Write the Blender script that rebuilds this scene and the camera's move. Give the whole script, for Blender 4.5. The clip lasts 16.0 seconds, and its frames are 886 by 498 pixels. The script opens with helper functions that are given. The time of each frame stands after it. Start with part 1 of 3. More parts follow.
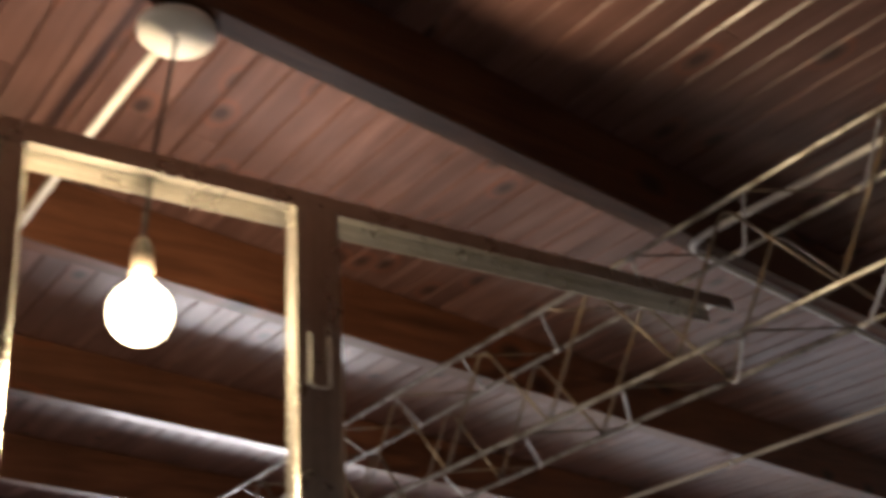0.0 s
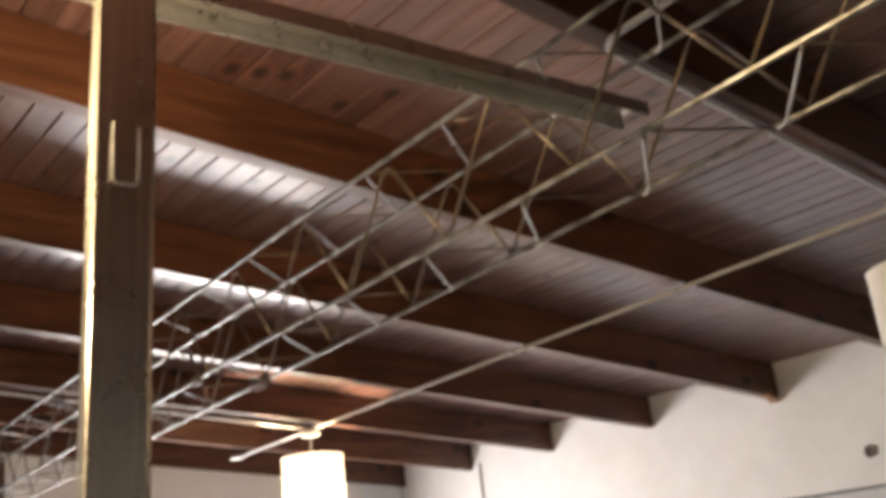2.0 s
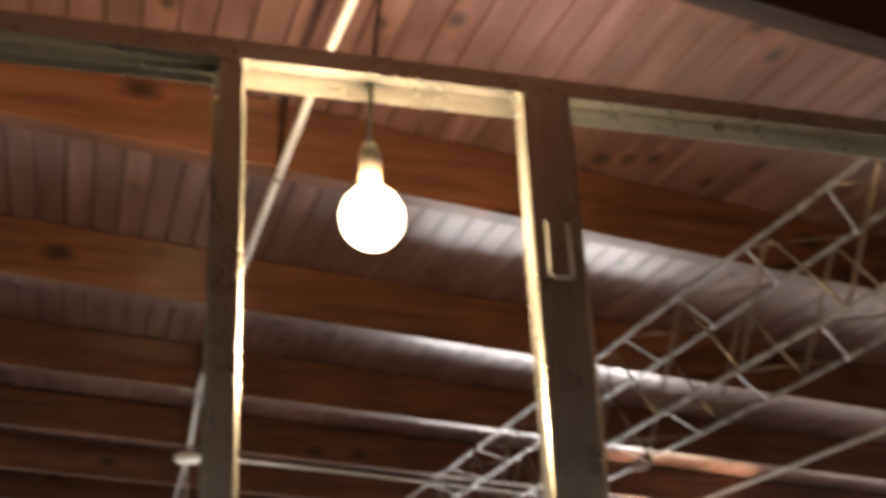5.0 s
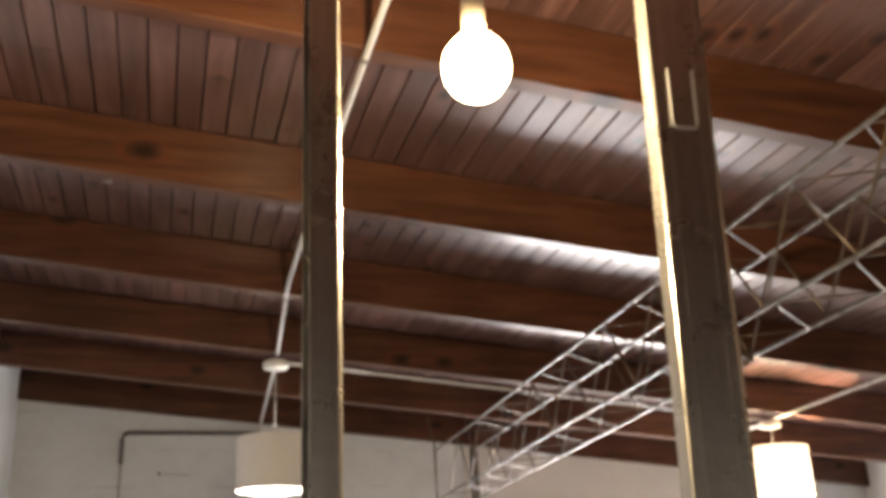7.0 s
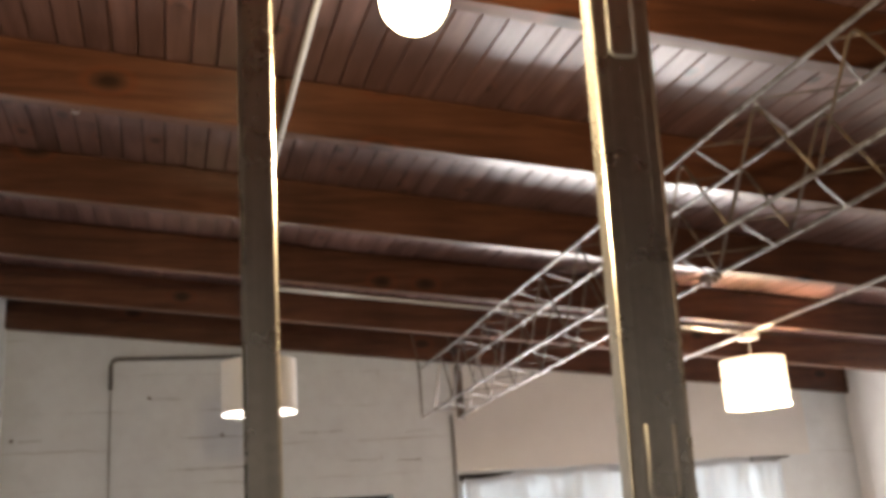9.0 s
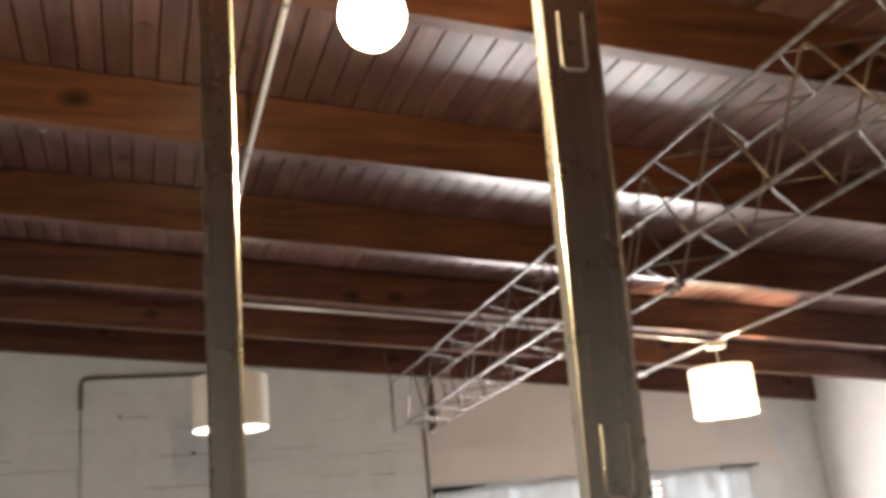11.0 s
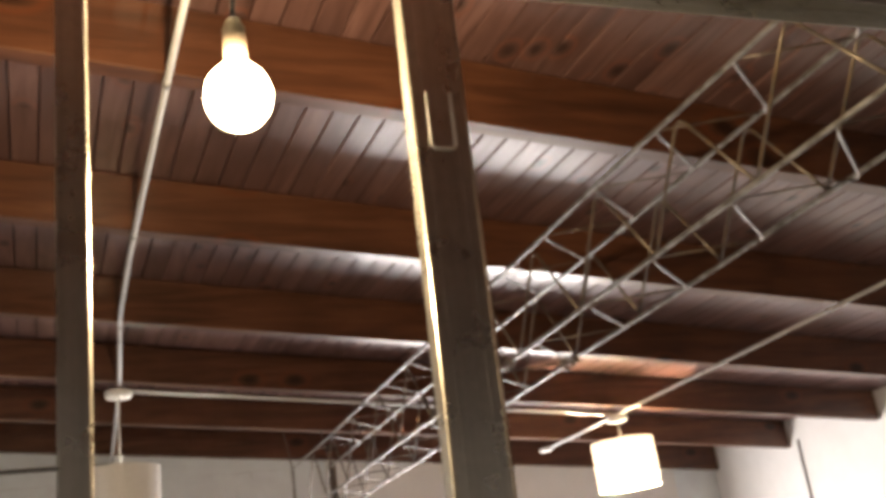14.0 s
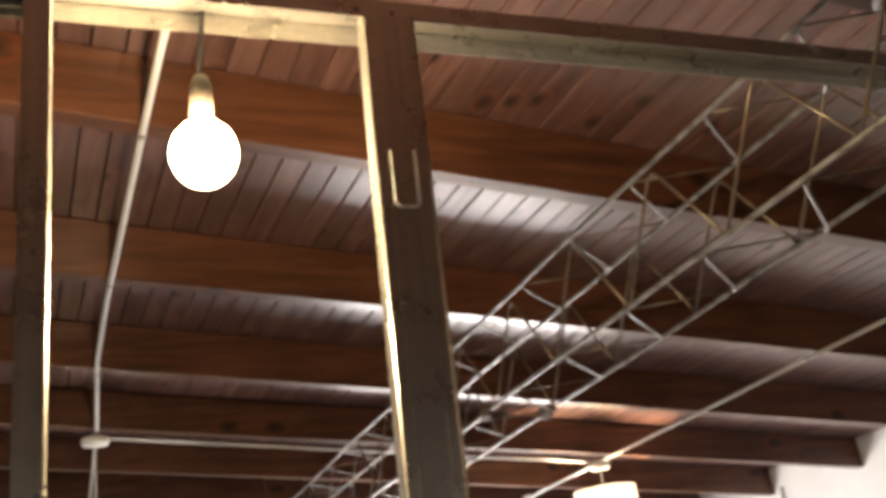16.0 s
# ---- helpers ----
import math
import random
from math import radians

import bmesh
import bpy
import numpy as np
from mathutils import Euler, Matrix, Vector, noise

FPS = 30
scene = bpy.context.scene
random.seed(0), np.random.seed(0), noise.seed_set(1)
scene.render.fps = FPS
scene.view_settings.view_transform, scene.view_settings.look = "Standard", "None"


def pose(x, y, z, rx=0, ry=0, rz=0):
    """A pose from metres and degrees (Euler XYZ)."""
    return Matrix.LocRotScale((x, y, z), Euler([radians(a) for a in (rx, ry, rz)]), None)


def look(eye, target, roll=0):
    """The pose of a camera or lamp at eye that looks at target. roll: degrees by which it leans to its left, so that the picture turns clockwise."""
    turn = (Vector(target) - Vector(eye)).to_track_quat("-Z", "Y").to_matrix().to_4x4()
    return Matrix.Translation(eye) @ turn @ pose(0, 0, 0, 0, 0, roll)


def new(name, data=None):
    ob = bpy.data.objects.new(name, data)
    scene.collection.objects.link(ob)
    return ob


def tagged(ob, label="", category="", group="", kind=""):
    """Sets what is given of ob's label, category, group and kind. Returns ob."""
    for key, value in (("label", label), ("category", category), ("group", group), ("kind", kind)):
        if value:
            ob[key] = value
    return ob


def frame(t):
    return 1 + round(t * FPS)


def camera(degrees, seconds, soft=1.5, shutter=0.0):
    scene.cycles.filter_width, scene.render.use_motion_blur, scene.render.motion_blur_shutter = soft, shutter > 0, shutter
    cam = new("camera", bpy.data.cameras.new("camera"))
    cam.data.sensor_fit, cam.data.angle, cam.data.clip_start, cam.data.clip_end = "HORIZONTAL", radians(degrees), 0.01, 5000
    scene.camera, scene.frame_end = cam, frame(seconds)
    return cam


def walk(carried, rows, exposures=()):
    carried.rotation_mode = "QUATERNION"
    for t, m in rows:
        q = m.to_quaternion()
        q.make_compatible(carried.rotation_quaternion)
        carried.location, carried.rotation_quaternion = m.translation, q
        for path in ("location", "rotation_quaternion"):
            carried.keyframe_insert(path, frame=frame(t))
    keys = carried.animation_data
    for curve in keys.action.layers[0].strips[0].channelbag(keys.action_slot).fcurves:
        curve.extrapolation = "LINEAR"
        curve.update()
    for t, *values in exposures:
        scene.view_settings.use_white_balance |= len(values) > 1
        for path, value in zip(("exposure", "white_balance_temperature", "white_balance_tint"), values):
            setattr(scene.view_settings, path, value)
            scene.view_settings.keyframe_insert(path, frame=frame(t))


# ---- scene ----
cam = camera(47.4, 16.0, soft=4.5, shutter=0.5)
EXPOSURES = [(0.0, 0.61, 6250, 13), (0.5, 1.08, 6400, 11), (1.0, 1.25, 6200, 13), (2.0, 1.18, 6500, 10), (2.5, 0.98, 6500, 10), (3.5, 1.06, 6500, 10), (4.5, 1.21, 6550, 10), (5.0, 1.00, 6500, 10),
             (7.5, 1.26, 6500, 10), (10.5, 1.14, 6500, 10), (12.0, 1.20, 6500, 10), (13.0, 1.18, 6600, 10), (15.0, 1.18, 6600, 10), (16.0, 1.13, 6600, 10)]
PATH = [
    (0, (-2.083, -1.058, 1.606), (-0.928, 0.300, 2.514), -6.4),
    (0.5, (-1.821, -1.051, 1.607), (-0.582, 0.273, 2.450), -6.0),
    (1, (-1.671, -1.047, 1.625), (-0.415, 0.287, 2.427), -6.5),
    (1.5, (-1.650, -1.033, 1.614), (-0.413, 0.343, 2.374), -8.0),
    (2, (-1.689, -1.005, 1.584), (-0.475, 0.454, 2.214), -6.6),
    (2.5, (-1.765, -0.976, 1.541), (-0.609, 0.553, 2.109), -6.3),
    (3, (-1.829, -0.997, 1.525), (-0.690, 0.530, 2.132), -2.6),
    (3.5, (-1.822, -0.984, 1.549), (-0.685, 0.533, 2.186), -0.4),
    (4, (-1.822, -0.993, 1.543), (-0.679, 0.516, 2.189), -0.9),
    (4.5, (-1.832, -0.984, 1.551), (-0.925, 0.659, 2.242), -2.6),
    (4.8, (-1.858, -0.994, 1.575), (-1.105, 0.692, 2.345), -3.4),
    (5, (-1.894, -0.998, 1.575), (-1.249, 0.704, 2.405), -4.0),
    (5.2, (-1.884, -0.981, 1.532), (-1.335, 0.727, 2.415), -2.3),
    (7.5, (-1.901, -0.814, 1.519), (-1.405, 1.024, 2.131), -2.8),
    (8, (-1.851, -0.840, 1.533), (-1.341, 1.015, 2.080), -3.7),
    (10.5, (-1.818, -0.890, 1.520), (-1.263, 0.951, 2.071), -4.4),
    (11, (-1.817, -0.915, 1.509), (-1.235, 0.911, 2.078), -5.3),
    (11.5, (-1.795, -0.936, 1.508), (-1.174, 0.870, 2.100), -6.3),
    (12, (-1.780, -0.932, 1.508), (-1.120, 0.856, 2.113), -6.9),
    (12.5, (-1.781, -0.954, 1.512), (-1.058, 0.764, 2.238), -8.5),
    (13, (-1.757, -0.936, 1.509), (-1.001, 0.758, 2.257), -8.4),
    (13.5, (-1.743, -0.914, 1.510), (-0.964, 0.792, 2.206), -8.3),
    (14, (-1.749, -0.913, 1.513), (-0.997, 0.805, 2.208), -8.4),
    (14.5, (-1.759, -0.941, 1.521), (-0.983, 0.755, 2.241), -9.0),
    (15, (-1.739, -0.945, 1.514), (-0.956, 0.739, 2.257), -8.8),
    (15.5, (-1.737, -0.961, 1.525), (-0.941, 0.704, 2.296), -8.7),
    (16, (-1.713, -0.942, 1.529), (-0.940, 0.735, 2.298), -8.6),
]
walk(cam, [(t, look(eye, target, roll)) for t, eye, target, roll in PATH], exposures=EXPOSURES)

# ---- plan ----
SLOPE, RISE, BEAM_Z, BOARD_UP = -0.093, 0.017, 2.947, 0.24      # underside of the beams: fall along x, rise along y, height; boards above it
X_LEFT, X_RIGHT, Y_FAR, Y_BACK = -3.06, 4.674, 7.85, -6.0
SKEW, SPLAY = 0.027, 0.05      # beams and end wall run askew; the side wall splays out
BEAM_Y, BEAM_STEP, BEAM_THICK = 1.716, 1.205, 0.075


def under(x, y=0.0):
    """Height of the beams' underside."""
    return BEAM_Z + SLOPE * x + RISE * y


def right_x(y):
    return X_RIGHT + SPLAY * (y - 5)


def far_y(x):
    return Y_FAR + SKEW * x


def laid(ob, skew=0.0, splay=0.0, rise=0.0, slope=0.0):
    """Shears a finished mesh to the place's crooked plan."""
    for v in ob.data.vertices:
        x, y, z = v.co
        v.co = (x + splay * (y - 5), y + skew * x, z + slope * x + rise * y)
    return ob


# ---- light ----
world = bpy.data.worlds.new("sky")
scene.world = world
world.use_nodes = True
sky = world.node_tree.nodes.new("ShaderNodeTexSky")
sky.sky_type, sky.sun_disc, sky.sun_elevation, sky.sun_rotation = "NISHITA", False, radians(40), radians(200)
world.node_tree.links.new(sky.outputs[0], world.node_tree.nodes["Background"].inputs[0])
world.node_tree.nodes["Background"].inputs[1].default_value = 0.12


def area_lamp(name, at, target, sx, sy, watts, colour):
    data = bpy.data.lights.new(name, "AREA")
    data.shape, data.size, data.size_y, data.energy, data.color = "RECTANGLE", sx, sy, watts, colour
    ob = new(name, data)
    ob.matrix_world = look(at, target)
    return ob


def point_lamp(name, at, watts, colour, radius):
    data = bpy.data.lights.new(name, "POINT")
    data.energy, data.color, data.shadow_soft_size = watts, colour, radius
    ob = new(name, data)
    ob.location = at
    return ob


DAY = (1.0, 0.925, 0.895)
WARM = (1.0, 0.73, 0.41)
area_lamp("daylight_far_window", (2.05, Y_FAR - 0.06, 0.95), (2.05, 0, 1.05), 2.5, 1.5, 130, DAY)
area_lamp("daylight_right_window", (X_RIGHT - 0.2, 3.5, 1.4), (0, 3.5, 1.0), 2.7, 0.5, 0.4, DAY)
BULB = (-1.426, 0.59, 2.404)
FAR_CUP, LEFT_CUP, NEAR_CUP = (2.215, 5.45, 2.765), (-1.272, 5.31, 3.085), (1.995, 0.66, 2.755)


# ---- materials ----
def nodes_of(name, rough=0.5, metal=0.0, coat=0.0):
    mat = bpy.data.materials.new(name)
    mat.use_nodes = True
    tree = mat.node_tree
    bsdf = tree.nodes["Principled BSDF"]
    bsdf.inputs["Roughness"].default_value, bsdf.inputs["Metallic"].default_value = rough, metal
    bsdf.inputs["Coat Weight"].default_value = coat
    bsdf.inputs["Coat Roughness"].default_value = 0.25
    return mat, tree, bsdf


def node(tree, kind, **values):
    n = tree.nodes.new(kind)
    for key, value in values.items():
        n.inputs[key.replace("_", " ")].default_value = value
    return n


def ramp(tree, fac, stops):
    n = tree.nodes.new("ShaderNodeValToRGB")
    el = n.color_ramp.elements
    while len(el) < len(stops):
        el.new(0.5)
    for e, (p, c) in zip(el, stops):
        e.position, e.color = p, (*c, 1) if len(c) == 3 else c
    tree.links.new(fac, n.inputs[0])
    return n.outputs[0]


def mix(tree, kind, fac, a, b):
    n = tree.nodes.new("ShaderNodeMix")
    n.data_type, n.blend_type = "RGBA", kind
    for sock, value in ((n.inputs[0], fac), (n.inputs[6], a), (n.inputs[7], b)):
        if isinstance(value, bpy.types.NodeSocket):
            tree.links.new(value, sock)
        else:
            sock.default_value = value if not isinstance(value, tuple) else (*value, 1)[:4]
    return n.outputs[2]


def bump(tree, bsdf, height, strength, distance=0.01):
    n = tree.nodes.new("ShaderNodeBump")
    n.inputs["Strength"].default_value, n.inputs["Distance"].default_value = strength, distance
    tree.links.new(height, n.inputs["Height"])
    tree.links.new(n.outputs[0], bsdf.inputs["Normal"])


def coords(tree, scale, kind="Object", rot=(0, 0, 0)):
    tc = tree.nodes.new("ShaderNodeTexCoord")
    mp = tree.nodes.new("ShaderNodeMapping")
    mp.inputs["Scale"].default_value, mp.inputs["Rotation"].default_value = scale, rot
    tree.links.new(tc.outputs[kind], mp.inputs[0])
    return mp.outputs[0]


def wood(name, dark, mid, light, along, rough=0.42, coat=0.3, island=True, knot_size=0.9, knot_amount=1.0, gloss=0.2, flat=False, knots_from=0.34):
    """Stained pine: grain along one axis, knots, and a tone of its own for each board or beam."""
    mat, tree, bsdf = nodes_of(name, rough, 0.0, coat)
    bsdf.inputs["Coat Roughness"].default_value = gloss
    bsdf.inputs["Specular IOR Level"].default_value = 0.25
    link = tree.links.new
    stretch = [9.0, 9.0, 9.0]
    stretch[along] = 0.7
    geo = tree.nodes.new("ShaderNodeNewGeometry")
    info = tree.nodes.new("ShaderNodeObjectInfo")
    own = geo.outputs["Random Per Island"] if island else info.outputs["Random"]
    tc = tree.nodes.new("ShaderNodeTexCoord")
    shift = tree.nodes.new("ShaderNodeVectorMath")
    shift.operation = "ADD"
    mul = tree.nodes.new("ShaderNodeMath")
    mul.operation = "MULTIPLY"
    mul.inputs[1].default_value = 37.0
    link(own, mul.inputs[0])
    link(tc.outputs["Object"], shift.inputs[0])
    link(mul.outputs[0], shift.inputs[1])
    mp = tree.nodes.new("ShaderNodeMapping")
    mp.inputs["Scale"].default_value = stretch
    link(shift.outputs[0], mp.inputs[0])
    grain = node(tree, "ShaderNodeTexNoise", Scale=2.2, Detail=8.0, Roughness=0.62, Distortion=0.6)
    link(mp.outputs[0], grain.inputs["Vector"])
    colour = ramp(tree, grain.outputs[0], [(0.28, dark), (0.5, mid), (0.72, light)])
    blotch = node(tree, "ShaderNodeTexNoise", Scale=1.6, Detail=3.0)
    link(shift.outputs[0], blotch.inputs["Vector"])
    colour = mix(tree, "MULTIPLY", 0.75, colour, ramp(tree, blotch.outputs[0], [(0.3, (0.55, 0.5, 0.48)), (0.7, (1.15, 1.1, 1.08))]))
    colour = mix(tree, "MULTIPLY", 0.5, colour, ramp(tree, own, [(0.0, (0.68, 0.64, 0.62)), (1.0, (1.2, 1.16, 1.12))]))
    ks = [5.0, 5.0, 5.0]
    ks[along] = 3.0
    mk = tree.nodes.new("ShaderNodeMapping")
    mk.inputs["Scale"].default_value = [k * knot_size for k in ks]
    link(shift.outputs[0], mk.inputs[0])
    if not flat:
        mk.inputs["Rotation"].default_value = (math.pi / 2, 0, 0)
    cells = node(tree, "ShaderNodeTexVoronoi", Scale=1.0, Randomness=1.0)
    cells.voronoi_dimensions = "2D"
    link(mk.outputs[0], cells.inputs["Vector"])
    knot = ramp(tree, cells.outputs["Distance"], [(0.05, (1, 1, 1)), (0.085, (0.55, 0.55, 0.55)), (0.15, (0, 0, 0))])
    pick = ramp(tree, cells.outputs["Color"], [(knots_from, (0, 0, 0)), (knots_from + 0.05, (knot_amount,) * 3)])
    colour = mix(tree, "MIX", mix(tree, "MULTIPLY", 1.0, knot, pick), colour, tuple(c * 0.45 for c in dark))
    ring = ramp(tree, cells.outputs["Distance"], [(0.13, (0, 0, 0)), (0.17, (0.5, 0.5, 0.5)), (0.23, (0, 0, 0))])
    colour = mix(tree, "MIX", mix(tree, "MULTIPLY", 1.0, ring, pick), colour, (light[0] * 0.9, light[1] * 0.55, light[2] * 0.35))
    link(colour, bsdf.inputs["Base Color"])
    bump(tree, bsdf, grain.outputs[0], 0.25, 0.004)
    return mat


BOARDS = wood("stained_pine_boards", (0.090, 0.048, 0.043), (0.146, 0.081, 0.074), (0.21, 0.124, 0.115), 1, rough=0.45, coat=0.6, gloss=0.25, flat=True, knots_from=0.50)
BEAMS = wood("dark_stained_beam", (0.05, 0.02, 0.0105), (0.096, 0.039, 0.02), (0.14, 0.061, 0.032), 0, rough=0.45, coat=0.3, island=False, knot_size=0.62, gloss=0.2, knots_from=0.50)


BARE = wood("bare_split_wood", (0.36, 0.22, 0.15), (0.48, 0.32, 0.22), (0.58, 0.42, 0.30), 0, rough=0.7, coat=0.0, knot_amount=0.0)


def steel(name, tone, rough, spangle=0.35, metal=0.9, along=2):
    """Zinc-coated sheet: spangle, faint clouds, and rolling streaks along one axis."""
    mat, tree, bsdf = nodes_of(name, rough, metal)
    v = coords(tree, (1, 1, 1))
    cells = node(tree, "ShaderNodeTexVoronoi", Scale=70.0)
    tree.links.new(v, cells.inputs["Vector"])
    cloud = node(tree, "ShaderNodeTexNoise", Scale=9.0, Detail=5.0, Roughness=0.65)
    tree.links.new(v, cloud.inputs["Vector"])
    c = mix(tree, "MULTIPLY", spangle, tone, ramp(tree, cells.outputs["Color"], [(0.0, (0.55, 0.55, 0.54)), (1.0, (1.1, 1.1, 1.1))]))
    c = mix(tree, "MULTIPLY", 0.6, c, ramp(tree, cloud.outputs[0], [(0.3, (0.78, 0.77, 0.74)), (0.7, (1.05, 1.05, 1.05))]))
    stretch = [1.0, 1.0, 1.0]
    stretch[along] = 0.03
    streak = node(tree, "ShaderNodeTexNoise", Scale=55.0, Detail=4.0, Roughness=0.6)
    tree.links.new(coords(tree, stretch), streak.inputs["Vector"])
    c = mix(tree, "MULTIPLY", 0.4, c, ramp(tree, streak.outputs[0], [(0.32, (0.62, 0.61, 0.58)), (0.66, (1.08, 1.08, 1.08))]))
    tree.links.new(c, bsdf.inputs["Base Color"])
    r = ramp(tree, cloud.outputs[0], [(0.2, (rough * 0.9,) * 3), (0.8, (min(1, rough * 1.2),) * 3)])
    tree.links.new(r, bsdf.inputs["Roughness"])
    return mat


GALV = steel("galvanised_sheet", (0.53, 0.515, 0.48), 0.27, 0.2, 0.93)
TRACK = steel("galvanised_track", (0.53, 0.515, 0.48), 0.27, 0.2, 0.93, along=0)


# Near-white tone stands in for light through stud slots; staples share it.
LIT_SLOT_STAPLE = steel("bright_cut_steel", (0.92, 0.91, 0.88), 0.45, 0.05, 0.15)


def rusty_paint(name, tone, rust, rough, metal):
    mat, tree, bsdf = nodes_of(name, rough, metal)
    v = coords(tree, (1, 1, 1))
    cloud = node(tree, "ShaderNodeTexNoise", Scale=14.0, Detail=6.0, Roughness=0.7)
    tree.links.new(v, cloud.inputs["Vector"])
    tree.links.new(ramp(tree, cloud.outputs[0], [(0.42, tone), (0.62, rust)]), bsdf.inputs["Base Color"])
    bump(tree, bsdf, cloud.outputs[0], 0.08, 0.002)
    return mat


ROD = rusty_paint("grey_steel_chord", (0.34, 0.34, 0.33), (0.13, 0.115, 0.095), 0.36, 0.82)
WEB = rusty_paint("brown_rusted_rod", (0.075, 0.062, 0.05), (0.13, 0.085, 0.045), 0.30, 0.35)
LACE = rusty_paint("dull_steel_rod", (0.17, 0.165, 0.155), (0.14, 0.11, 0.085), 0.34, 0.4)
DARK_STEEL = rusty_paint("dark_steel_plate", (0.09, 0.085, 0.08), (0.14, 0.09, 0.06), 0.6, 0.4)


def plain(name, tone, rough, dirt=0.2, scale=6.0, metal=0.0):
    mat, tree, bsdf = nodes_of(name, rough, metal)
    v = coords(tree, (1, 1, 1))
    cloud = node(tree, "ShaderNodeTexNoise", Scale=scale, Detail=5.0, Roughness=0.65)
    tree.links.new(v, cloud.inputs["Vector"])
    c = mix(tree, "MULTIPLY", dirt, tone, ramp(tree, cloud.outputs[0], [(0.3, (0.45, 0.42, 0.38)), (0.65, (1, 1, 1))]))
    tree.links.new(c, bsdf.inputs["Base Color"])
    bump(tree, bsdf, cloud.outputs[0], 0.12, 0.004)
    return mat


def blockwork(name, along):
    """White-painted blockwork, whose joints show only in places."""
    mat, tree, bsdf = nodes_of(name, 0.75)
    link = tree.links.new
    tc = tree.nodes.new("ShaderNodeTexCoord")
    sep = tree.nodes.new("ShaderNodeSeparateXYZ")
    com = tree.nodes.new("ShaderNodeCombineXYZ")
    link(tc.outputs["Object"], sep.inputs[0])
    link(sep.outputs[along], com.inputs[0])
    link(sep.outputs[2], com.inputs[1])
    brick = tree.nodes.new("ShaderNodeTexBrick")
    brick.inputs["Scale"].default_value = 1.0
    brick.inputs["Brick Width"].default_value, brick.inputs["Row Height"].default_value = 60.0, 0.30
    brick.inputs["Mortar Size"].default_value, brick.inputs["Mortar Smooth"].default_value = 0.006, 0.3
    wob = node(tree, "ShaderNodeTexNoise", Scale=5.0, Detail=3.0)
    link(com.outputs[0], wob.inputs["Vector"])
    off = tree.nodes.new("ShaderNodeVectorMath")
    off.operation = "MULTIPLY_ADD"
    off.inputs[1].default_value = (0.02, 0.05, 0)
    link(wob.outputs["Color"], off.inputs[0])
    link(com.outputs[0], off.inputs[2])
    link(off.outputs[0], brick.inputs["Vector"])
    patch = node(tree, "ShaderNodeTexNoise", Scale=2.3, Detail=4.0)
    link(coords(tree, (0.55, 0.55, 2.6)), patch.inputs["Vector"])
    where = mix(tree, "MULTIPLY", 1.0, brick.outputs["Fac"], ramp(tree, patch.outputs[0], [(0.51, (0.04,) * 3), (0.63, (0.6,) * 3)]))
    grime = node(tree, "ShaderNodeTexNoise", Scale=3.5, Detail=6.0, Roughness=0.7)
    link(tc.outputs["Object"], grime.inputs["Vector"])
    base = ramp(tree, grime.outputs[0], [(0.3, (0.68, 0.71, 0.735)), (0.6, (0.76, 0.80, 0.825))])
    link(mix(tree, "MIX", where, base, (0.30, 0.27, 0.24)), bsdf.inputs["Base Color"])
    inv = tree.nodes.new("ShaderNodeMath")
    inv.operation = "SUBTRACT"
    link(grime.outputs[0], inv.inputs[0])
    link(brick.outputs["Fac"], inv.inputs[1])
    bump(tree, bsdf, inv.outputs[0], 0.18, 0.006)
    return mat


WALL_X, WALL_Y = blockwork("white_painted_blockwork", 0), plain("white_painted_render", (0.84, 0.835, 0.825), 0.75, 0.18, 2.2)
# White render with the cool cast of daylight put into its colour.
COOL = plain("cool_white_render", (0.72, 0.755, 0.79), 0.75, 0.25, 2.2)
REAR = plain("dull_white_render", (0.74, 0.73, 0.71), 0.8, 0.3, 2.0)
PANEL = plain("white_plasterboard", (0.78, 0.765, 0.74), 0.7, 0.12, 2.5)
FLOOR = plain("grey_screed", (0.22, 0.215, 0.21), 0.6, 0.5, 3.0)
PLASTIC = plain("white_plastic", (0.74, 0.73, 0.70), 0.4, 0.2, 12.0)
CONDUIT = plain("pale_grey_conduit", (0.60, 0.60, 0.59), 0.4, 0.25, 20.0)
PIPE = plain("grey_wall_pipe", (0.33, 0.325, 0.32), 0.5, 0.4, 20.0)
DARK_PIPE = plain("dark_pipe", (0.11, 0.10, 0.095), 0.5, 0.4, 20.0)
CORD = plain("black_cord", (0.02, 0.02, 0.02), 0.5, 0.2)
HOLDER = plain("bulb_holder", (0.05, 0.04, 0.03), 0.5, 0.2)
ALU = plain("window_aluminium", (0.52, 0.52, 0.52), 0.35, 0.2, 8.0, 0.7)
FRAME = plain("grey_window_frame", (0.55, 0.54, 0.55), 0.5, 0.2, 6.0)
# Near-black for joints and deck, and for shade set in as sheets and strips.
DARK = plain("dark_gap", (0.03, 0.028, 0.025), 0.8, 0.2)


def glow(name, colour, strength):
    mat = bpy.data.materials.new(name)
    mat.use_nodes = True
    bsdf = mat.node_tree.nodes["Principled BSDF"]
    bsdf.inputs["Base Color"].default_value = (0.8, 0.8, 0.8, 1)
    bsdf.inputs["Emission Color"].default_value = (*colour, 1)
    bsdf.inputs["Emission Strength"].default_value = strength
    return mat


